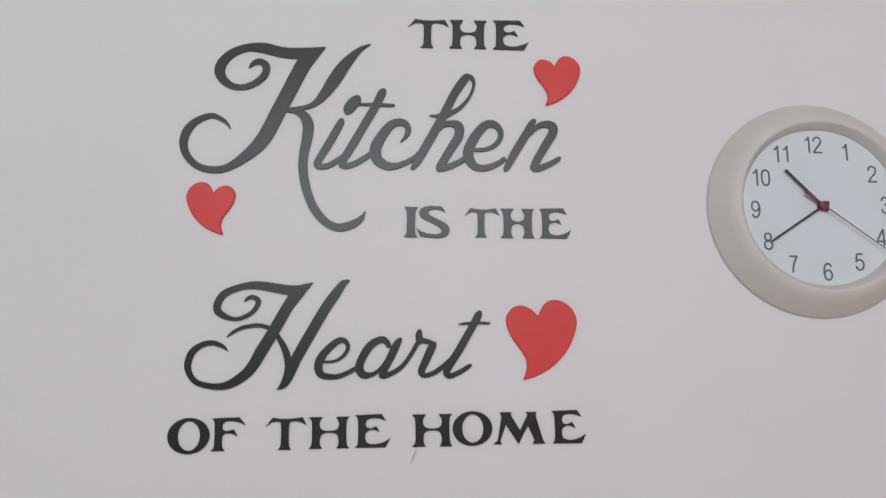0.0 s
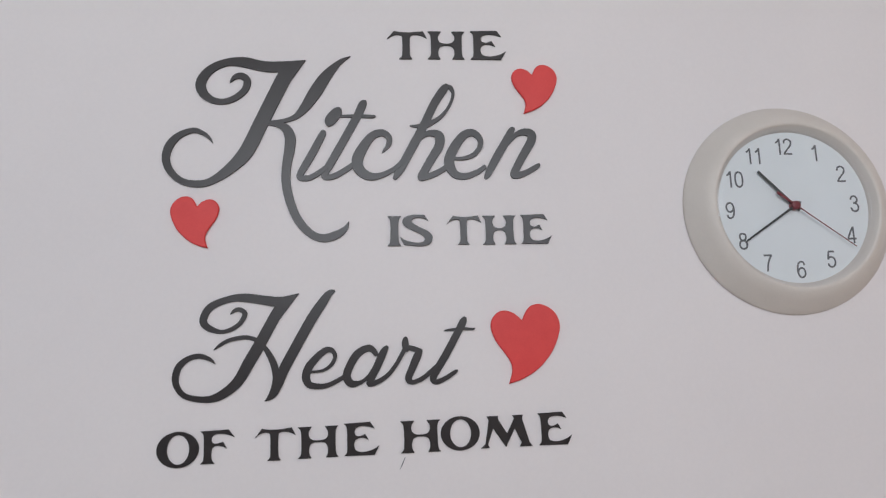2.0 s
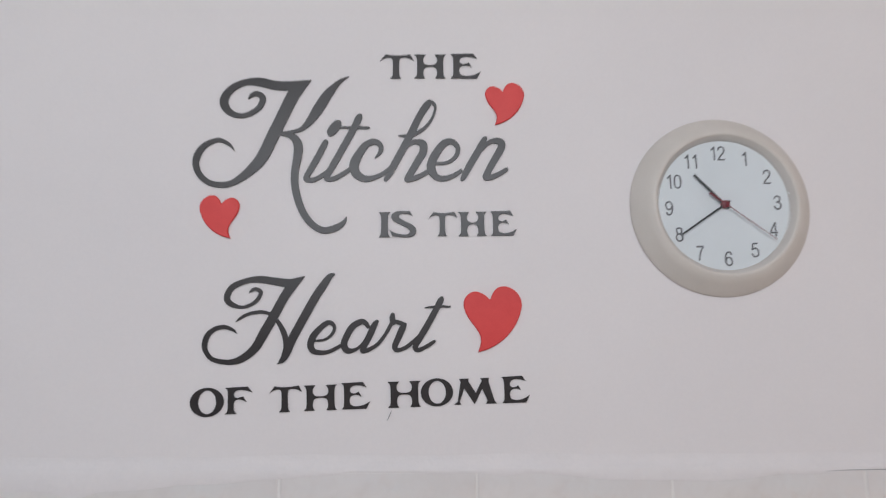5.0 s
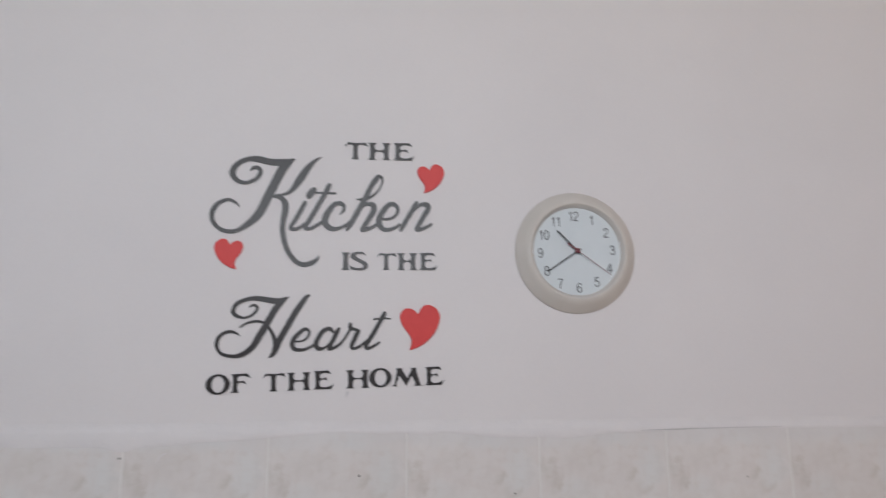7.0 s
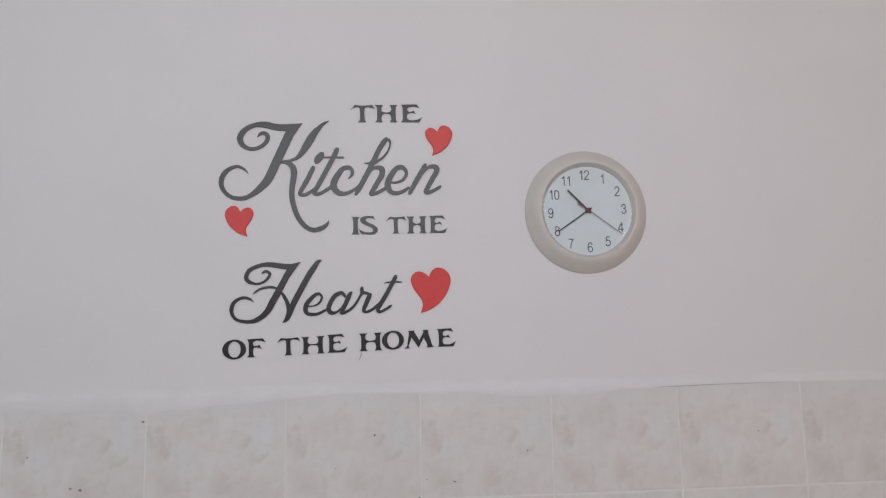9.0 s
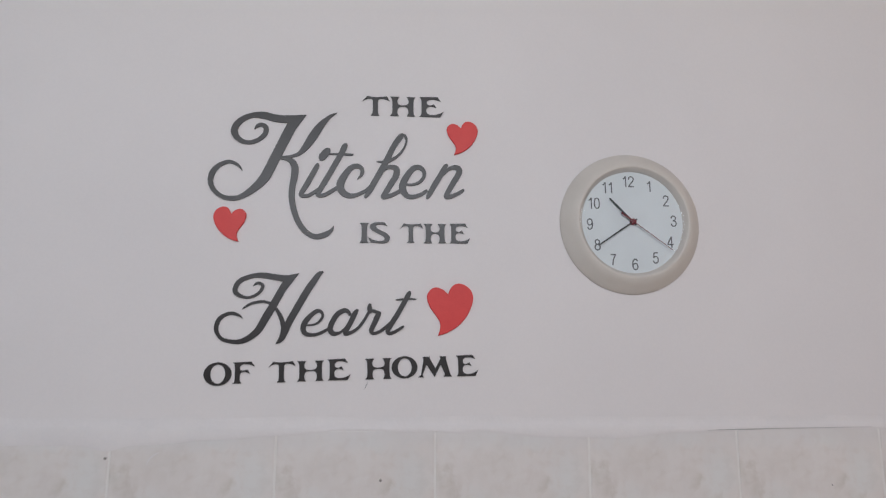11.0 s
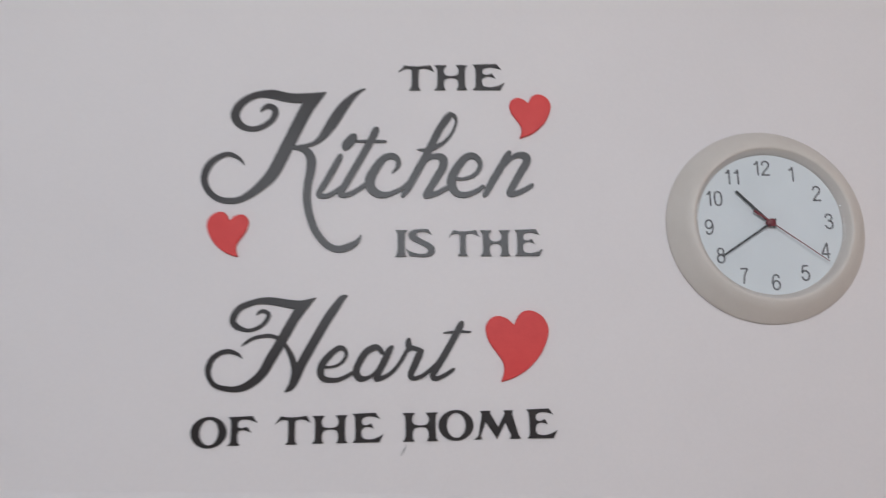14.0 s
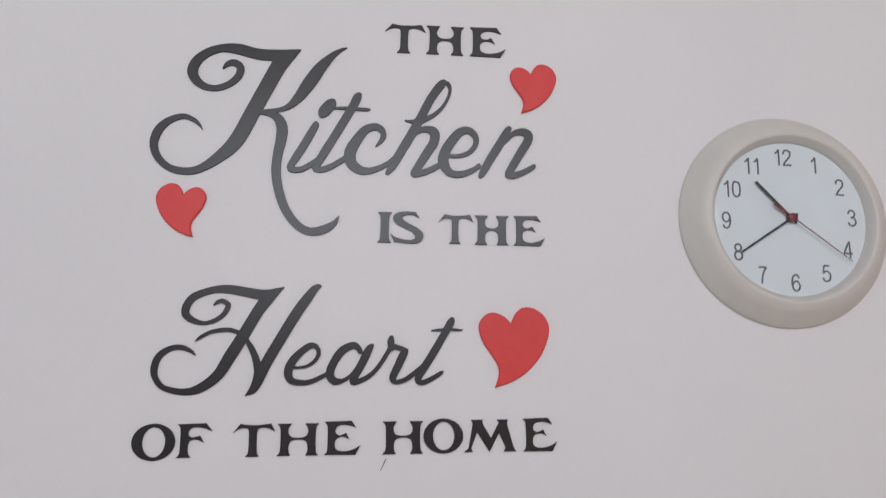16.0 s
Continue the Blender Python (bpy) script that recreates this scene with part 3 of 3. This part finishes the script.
# each capital: its stem's place, its height, the gap between the stems of an H, its breadth
for name, slope, letters in (
        ("the_lettering", 0.2, (("T", -0.1075, 1.9287, 0.0357, 0, 1.06), ("H", -0.0734, 1.9290, 0.0354, 0.79, 1.0), ("E", -0.0222, 1.9293, 0.0360, 0, 1.06))),
        ("is_lettering", 0.5, (("I", -0.1215, 1.7027, 0.0345, 0, 1.0), ("S", -0.0967, 1.7028, 0.0357, 0, 0.97))),
        ("the_lettering", 0.7, (("T", -0.0428, 1.7042, 0.0334, 0, 0.94), ("H", -0.0132, 1.7041, 0.0334, 0.70, 1.0), ("E", 0.0300, 1.7048, 0.0336, 0, 0.95))),
        ("of_lettering", 1.8, (("O", -0.3494, 1.4666, 0.0371, 0, 1.0), ("F", -0.3184, 1.4702, 0.0336, 0, 1.0))),
        ("the_lettering", 1.8, (("T", -0.2488, 1.4723, 0.0333, 0, 1.03), ("H", -0.2163, 1.4737, 0.0325, 0.86, 1.0), ("E", -0.1678, 1.4755, 0.0336, 0, 1.0))),
        ("home_lettering", 1.8, (("H", -0.1068, 1.4771, 0.0334, 0.83, 1.0), ("O", -0.0503, 1.4787, 0.0359, 0, 1.0), ("M", -0.0030, 1.4811, 0.0332, 0, 1.0), ("E", 0.0421, 1.4825, 0.0337, 0, 0.97)))):
    reads = name.split("_")[0].upper()
    w = thing(name, letters[0][1], WALL_Y, letters[0][2], "glossy black acrylic serif capitals reading %s on white wall" % reads, "wall lettering", GROUP)
    for letter, x, z, h, gap, wide in letters:
        capital(w, letter, x, z, h, gap, slope, wide)


# ---- the hearts ----
def heart(x, z, scale, flip, turn, label):
    """A leaning heart with a curled tip; x, z is its notch, the full size is 90 mm high."""
    left = spline([(0, 0), (-8.5, 7.6), (-20, 11.2), (-30, 7), (-35.7, -4.7), (-31, -21.4), (-20, -37), (-14, -47), (-13, -57), (-16.8, -70)])
    right = spline([(-16.8, -70), (-0.5, -64.4), (16.6, -53.8), (31.7, -37), (40.6, -17.7), (42.4, -2.8), (36.3, 9.9), (24, 17.5), (12.4, 17.1), (4.8, 10.4), (0, 0)])
    bm = bmesh.new()
    slab(bm, [[(p.x * flip, p.y) for p in (left[:-1] + right[:-1])]], 0.0036, 0.0, 0.001 * scale, 0.0013)
    ob = new("heart_decoration", mesh_of(bm, "heart_decoration", M_RED))
    ob.matrix_world = pose(x, WALL_Y, z, 0, turn, 0)
    return tagged(ob, label, "wall decoration", "red hearts of the wall sign")


heart(0.0205, 1.6176, 0.995, 1, 0, "large glossy red acrylic heart beside the word Heart")
heart(0.0424, 1.9098, 0.70, 1, 0, "small glossy red acrylic heart above the word Kitchen")
heart(-0.3428, 1.7485, 0.69, -1, -3, "small glossy red acrylic heart under the capital K")


# ---- the wall clock ----
def hand(name, parent, angle, tail, length, w0, w1, depth, material_, label=""):
    """A tapering hand: angle in degrees clockwise from twelve."""
    bm = bmesh.new()
    slab(bm, [[(-w0 / 2, -tail), (w0 / 2, -tail), (w1 / 2, length), (-w1 / 2, length)]], 0.0008, depth)
    ob = part(name, bm, material_, parent, label)
    ob.rotation_euler = (0, radians(angle), 0)
    return ob


def disc_part(name, parent, profile, material_, label=""):
    bm = bmesh.new()
    lathe(bm, profile)
    return part(name, bm, material_, parent, label, True)


# centre lines of the printed figures, one unit high
FIGURES = {
    "0": (((0.27, 0.96), (0.44, 0.84), (0.49, 0.5), (0.44, 0.16), (0.27, 0.04), (0.10, 0.16), (0.05, 0.5), (0.10, 0.84), (0.27, 0.96)),),
    "1": (((0.10, 0.74), (0.22, 0.82), (0.33, 0.97)), ((0.335, 1.0), (0.335, 0.5), (0.335, 0.0))),
    "2": (((0.05, 0.70), (0.10, 0.88), (0.27, 0.96), (0.44, 0.88), (0.48, 0.71), (0.40, 0.52), (0.22, 0.32), (0.06, 0.10), (0.04, 0.045)), ((0.0, 0.045), (0.27, 0.045), (0.52, 0.045))),
    "3": (((0.05, 0.74), (0.12, 0.90), (0.26, 0.96), (0.41, 0.89), (0.45, 0.74), (0.38, 0.59), (0.20, 0.54)),
          ((0.20, 0.54), (0.40, 0.49), (0.49, 0.30), (0.42, 0.11), (0.26, 0.04), (0.11, 0.10), (0.04, 0.27))),
    "4": (((0.385, 0.97), (0.20, 0.64), (0.03, 0.29)), ((0.0, 0.275), (0.27, 0.275), (0.55, 0.275)), ((0.395, 1.0), (0.395, 0.5), (0.395, 0.0))),
    "5": (((0.47, 0.95), (0.30, 0.95), (0.13, 0.95)), ((0.135, 0.95), (0.10, 0.72), (0.065, 0.48)),
          ((0.065, 0.50), (0.20, 0.62), (0.36, 0.60), (0.47, 0.46), (0.48, 0.29), (0.41, 0.11), (0.25, 0.04), (0.11, 0.10), (0.04, 0.26))),
    "6": (((0.47, 0.76), (0.41, 0.91), (0.28, 0.96), (0.13, 0.86), (0.055, 0.62), (0.05, 0.34), (0.13, 0.11), (0.28, 0.04), (0.43, 0.12), (0.49, 0.31), (0.42, 0.52), (0.28, 0.59), (0.13, 0.51), (0.07, 0.36)),),
    "7": (((0.02, 0.945), (0.27, 0.945), (0.50, 0.945)), ((0.49, 0.94), (0.35, 0.72), (0.24, 0.42), (0.18, 0.0))),
    "8": (((0.27, 0.96), (0.41, 0.89), (0.45, 0.75), (0.40, 0.60), (0.27, 0.54), (0.14, 0.60), (0.09, 0.75), (0.13, 0.89), (0.27, 0.96)),
          ((0.27, 0.54), (0.43, 0.46), (0.49, 0.29), (0.43, 0.11), (0.27, 0.04), (0.11, 0.11), (0.05, 0.29), (0.11, 0.46), (0.27, 0.54))),
}
FIGURES["9"] = tuple(tuple((0.54 - p, 1.0 - q) for p, q in line) for line in FIGURES["6"])


def numeral(digits, height=0.0196, wide=0.0021):
    """A printed number of one or two figures, centred, a film of ink on the dial."""
    bm, step, layer = bmesh.new(), 0.56, 0
    for k, digit in enumerate(digits):
        x0 = (k - len(digits) / 2) * step
        for stroke in FIGURES[digit]:
            line = spline([(p + x0, q - 0.5) for p, q in stroke])
            layer += 1
            rows = []
            for i, p in enumerate(line):
                way = line[min(i + 1, len(line) - 1)] - line[max(i - 1, 0)]
                side = Vector((-way.y, way.x)).normalized() * wide / 2
                y = -0.00002 * layer - 0.00001 * i / len(line)
                rows.append([bm.verts.new((p.x * height + s * side.x, y, p.y * height + s * side.y)) for s in (1, -1)])
            for c, d in zip(rows, rows[1:]):
                bm.faces.new((c[0], d[0], d[1], c[1]))
    return bm


def wall_clock(x, z):
    clock = thing("wall_clock", x, WALL_Y, z, "round wall clock with cream plastic rim and white dial", "clock")
    bezel = [(0.110, 0.0), (0.1236, 0.0002), (0.1246, 0.0012), (0.1244, 0.0026), (0.1230, 0.0046), (0.1202, 0.0080), (0.1166, 0.0118), (0.1126, 0.0160),
             (0.1086, 0.0206), (0.1042, 0.0236), (0.1004, 0.0256), (0.0976, 0.0265), (0.0958, 0.0262), (0.0946, 0.0248), (0.0936, 0.0224), (0.0910, 0.0198), (0.0898, 0.0178), (0.0893, 0.0150), (0.0893, 0.012)]
    disc_part("rim", clock, bezel, M_BEZEL, "cream plastic rounded rim")
    dial = disc_part("dial", clock, [(0.0, 0.0152), (0.05, 0.0152), (0.0908, 0.0152), (0.0908, 0.010), (0.0, 0.010)], M_FACE, "white card dial with grey numerals")
    for n in range(1, 13):
        a = math.radians(30 * n - 1.2)
        left = 0.0015 if 4 < n < 8 else 0.0
        num = part("numeral", numeral(str(n)), M_INK, dial)
        num.matrix_basis = pose(0.0745 * math.sin(a) - 0.0008 - left, -0.0153, 0.0730 * math.cos(a) - 0.0010, 0, 1.2, 0)
    hand("hour_hand", clock, 317.7, 8, 57, 3.4, 3.0, 0.0175, M_HAND, "dark grey hour hand")
    hand("minute_hand", clock, 237.7, 8, 74, 2.8, 2.2, 0.0190, M_HAND, "dark grey minute hand")
    second = hand("second_hand", clock, 128, 0, 82, 1.3, 0.9, 0.0206, M_SECOND, "thin dark red second hand")
    bm = bmesh.new()
    slab(bm, [[(-1.6, -26), (1.6, -26), (1.0, 0), (-1.0, 0)]], 0.0008, 0.0206)
    part("tail", bm, M_SECOND, second)
    disc_part("hub", clock, [(0.0, 0.0228), (0.0035, 0.0228), (0.0048, 0.0222), (0.0052, 0.0206), (0.0052, 0.0152), (0.0, 0.0152)], M_SECOND, "dark red centre cap")
    disc_part("glass", clock, [(0.0, 0.0238), (0.04, 0.0237), (0.080, 0.0236), (0.0868, 0.0235), (0.0877, 0.0239), (0.0886, 0.0240), (0.0893, 0.0236), (0.0900, 0.0229), (0.0936, 0.0224)], M_GLASS, "clear cover")
    clock.rotation_euler = (0, radians(-1.9), 0)
    return clock


wall_clock(0.3392, 1.7450)

# ---- window ----
win = thing("window_1", 0.5 * (WIN_X0 + WIN_X1), ROOM_Y - 0.09, WIN_Z0, "white plastic window in the plain wall", "window")
tagged(win, kind="structure")
wx, wh = 0.5 * (WIN_X1 - WIN_X0), WIN_Z1 - WIN_Z0
for name, b in (("sill", (-wx, wx, 0.0, 0.1, 0.0, 0.025)), ("frame", (-wx, wx, -0.03, 0.03, wh - 0.05, wh)), ("frame", (-wx, -wx + 0.05, -0.03, 0.03, 0.025, wh - 0.05)),
                ("frame", (wx - 0.05, wx, -0.03, 0.03, 0.025, wh - 0.05)), ("frame", (-0.025, 0.025, -0.03, 0.03, 0.025, wh - 0.05))):
    bm = bmesh.new()
    box(bm, *b, 0.004)
    part(name, bm, M_FRAME, win)

# ---- the pencil mark under the capitals ----
bm = bmesh.new()
brush(bm, [(0, 0, 0.4), (2.2, 4.2, 0.9), (4.0, 8.5, 1.0), (5.6, 12.6, 0.5)], 0.0008)
mark = new("scratch", mesh_of(bm, "scratch", M_SCRATCH))
mark.location = (-0.1160, WALL_Y, 1.4605)
tagged(mark, "short thin grey scratch in the white wall paint", "scratch")

# ---- tiling ----
PITCH_X, PITCH_Z, TILE_Y = 0.2525, 0.1985, 0.003
bm = bmesh.new()
box(bm, ROOM_X0, ROOM_X1, -TILE_Y + 0.0006, WALL_Y - 0.0001, T_TOP - 3 * PITCH_Z, T_TOP - 0.003)
tiling = tagged(new("wall_tiling", mesh_of(bm, "wall_tiling", M_GROUT)), "beige marbled wall tiles with pale grout joints", "tiling", "", "structure")


def tile_mesh(w, h, name):
    """A glazed tile with a pillowed edge."""
    b = bmesh.new()
    rows = []
    for inset, y in ((0.0, 0.0), (0.0, -TILE_Y + 0.0009), (0.0005, -TILE_Y + 0.0003), (0.002, -TILE_Y)):
        rows.append([b.verts.new((sx * (w / 2 - inset), y, sz * (h / 2 - inset))) for sx, sz in ((-1, -1), (1, -1), (1, 1), (-1, 1))])
    for a, c in zip(rows, rows[1:]):
        for k in range(4):
            b.faces.new((a[k], a[(k + 1) % 4], c[(k + 1) % 4], c[k]))
    b.faces.new(rows[-1])
    bmesh.ops.recalc_face_normals(b, faces=b.faces)
    return mesh_of(b, name, M_TILE)


tile_me = tile_mesh(PITCH_X - 0.0030, PITCH_Z - 0.0030, "tile")
tiles = {}
for r in range(3):
    for c in range(-7, 7):
        ob = new("tile", tile_me)
        ob.parent = tiling
        ob.location = ((c + 0.5) * PITCH_X, random.uniform(-0.0003, 0.0), T_TOP - (r + 0.5) * PITCH_Z)
        ob.rotation_euler = (random.uniform(-0.002, 0.002), 0, random.uniform(-0.002, 0.002))
        tiles[r, c] = ob

# small brown chips in the glaze
for x, z, s, long in ((-0.087, 1.320, 2.2, 1.0), (-0.160, 1.262, 1.1, 1.0), (-0.712, 1.300, 1.4, 1.3), (0.063, 1.230, 1.2, 3.2), (0.203, 1.283, 1.5, 1.4),
                      (-0.6345, 1.2425, 1.9, 1.2), (-0.618, 1.239, 2.1, 1.5), (0.665, 1.305, 1.3, 1.0), (0.010, 1.236, 0.9, 1.0), (-0.004, 1.2035, 1.2, 1.5), (-0.511, 1.357, 2.0, 1.2)):
    b = bmesh.new()
    bmesh.ops.create_icosphere(b, subdivisions=2, radius=0.001 * s)
    for v in b.verts:
        v.co *= 1 + 0.5 * noise.noise(v.co * 900 + Vector((x * 50, 0, z * 50)))
        v.co.y *= 0.25
        v.co.x, v.co.z = v.co.x * long, v.co.z - 0.35 * v.co.x * (long - 1)
    owner = tiles[0, math.floor(x / PITCH_X)]
    chip = part("chip", b, M_CHIP, owner, "dark brown chip in the glaze")
    chip.location = (x - owner.location.x, -TILE_Y - 0.0001, z - owner.location.z)

# a smear of wall paint on one tile
b = bmesh.new()
brush(b, [(-7, -10, 0.8), (-5.5, -5, 1.8), (-2, 0.5, 2.4), (4, 5, 2.2), (11, 8, 0.8)], 0.0006)
smear_ = part("paint_smear", b, M_FILLER, tiles[0, -2], "smear of white wall paint")
smear_.location = (-0.441 - tiles[0, -2].location.x, -TILE_Y + 0.0003, 1.357 - tiles[0, -2].location.z)

# uneven bead of filler and paint along the top of the tiles
b = bmesh.new()
rings = []
for k in range(341):
    x = ROOM_X0 + 0.01 * k
    u = min(max((-0.08 - x) / 0.45, 0.0), 1.0)
    # spread lower over one end, sagging beside the crack, run into the joints
    sag = 0.020 * u * u * (3 - 2 * u) + 0.013 * math.exp(-((x - 0.27) / 0.13) ** 2) + 0.005 * math.exp(-((x - 0.03) / 0.03) ** 2) + 0.008 * math.exp(-((x + 0.51) / 0.02) ** 2)
    low = T_TOP - 0.003 - sag + 0.004 * noise.noise(Vector((x * 9, 0.3, 0))) + 0.002 * noise.noise(Vector((x * 31, 1.3, 0)))
    low = min(low, T_TOP - 0.0025)
    high = T_TOP + 0.017 + 0.004 * noise.noise(Vector((x * 7, 5.0, 0)))
    rings.append([b.verts.new((x, y, z)) for y, z in (
        (-TILE_Y + 0.001, low), (-TILE_Y - 0.0006, low + 0.0005), (-TILE_Y - 0.0009, low + 0.002), (-TILE_Y - 0.0009, T_TOP + 0.001), (-0.0026, T_TOP + 0.004),
        (-0.0006, T_TOP + 0.0075), (0.0009, T_TOP + 0.0115), (WALL_Y - 0.0004, 0.4 * T_TOP + 0.6 * high + 0.004), (WALL_Y + 0.0001, high + 0.003))])
for p, q in zip(rings, rings[1:]):
    for i in range(8):
        b.faces.new((p[i], q[i], q[i + 1], p[i + 1]))
bmesh.ops.recalc_face_normals(b, faces=b.faces)
me = mesh_of(b, "filler_bead", M_FILLER)
smooth(me)
tagged(new("filler_bead", me), "uneven white painted filler bead above the tiles", "trim", "", "structure")

# hairline crack between the filler and the tiles: its shade as a grey strip
b = bmesh.new()
brush(b, [(0, 0, 0.3), (30, 1.2, 0.9), (75, 1.6, 1.3), (115, 2.6, 0.9), (190, 3.4, 0.7), (290, 4.6, 0.3)], 0.0010)
crack = new("crack", mesh_of(b, "crack", M_CRACK_SHADE))
crack.location = (0.455, -TILE_Y - 0.0004, 1.3945)
tagged(crack, "thin grey strip painted as the shade of the crack above the tiles", "crack")
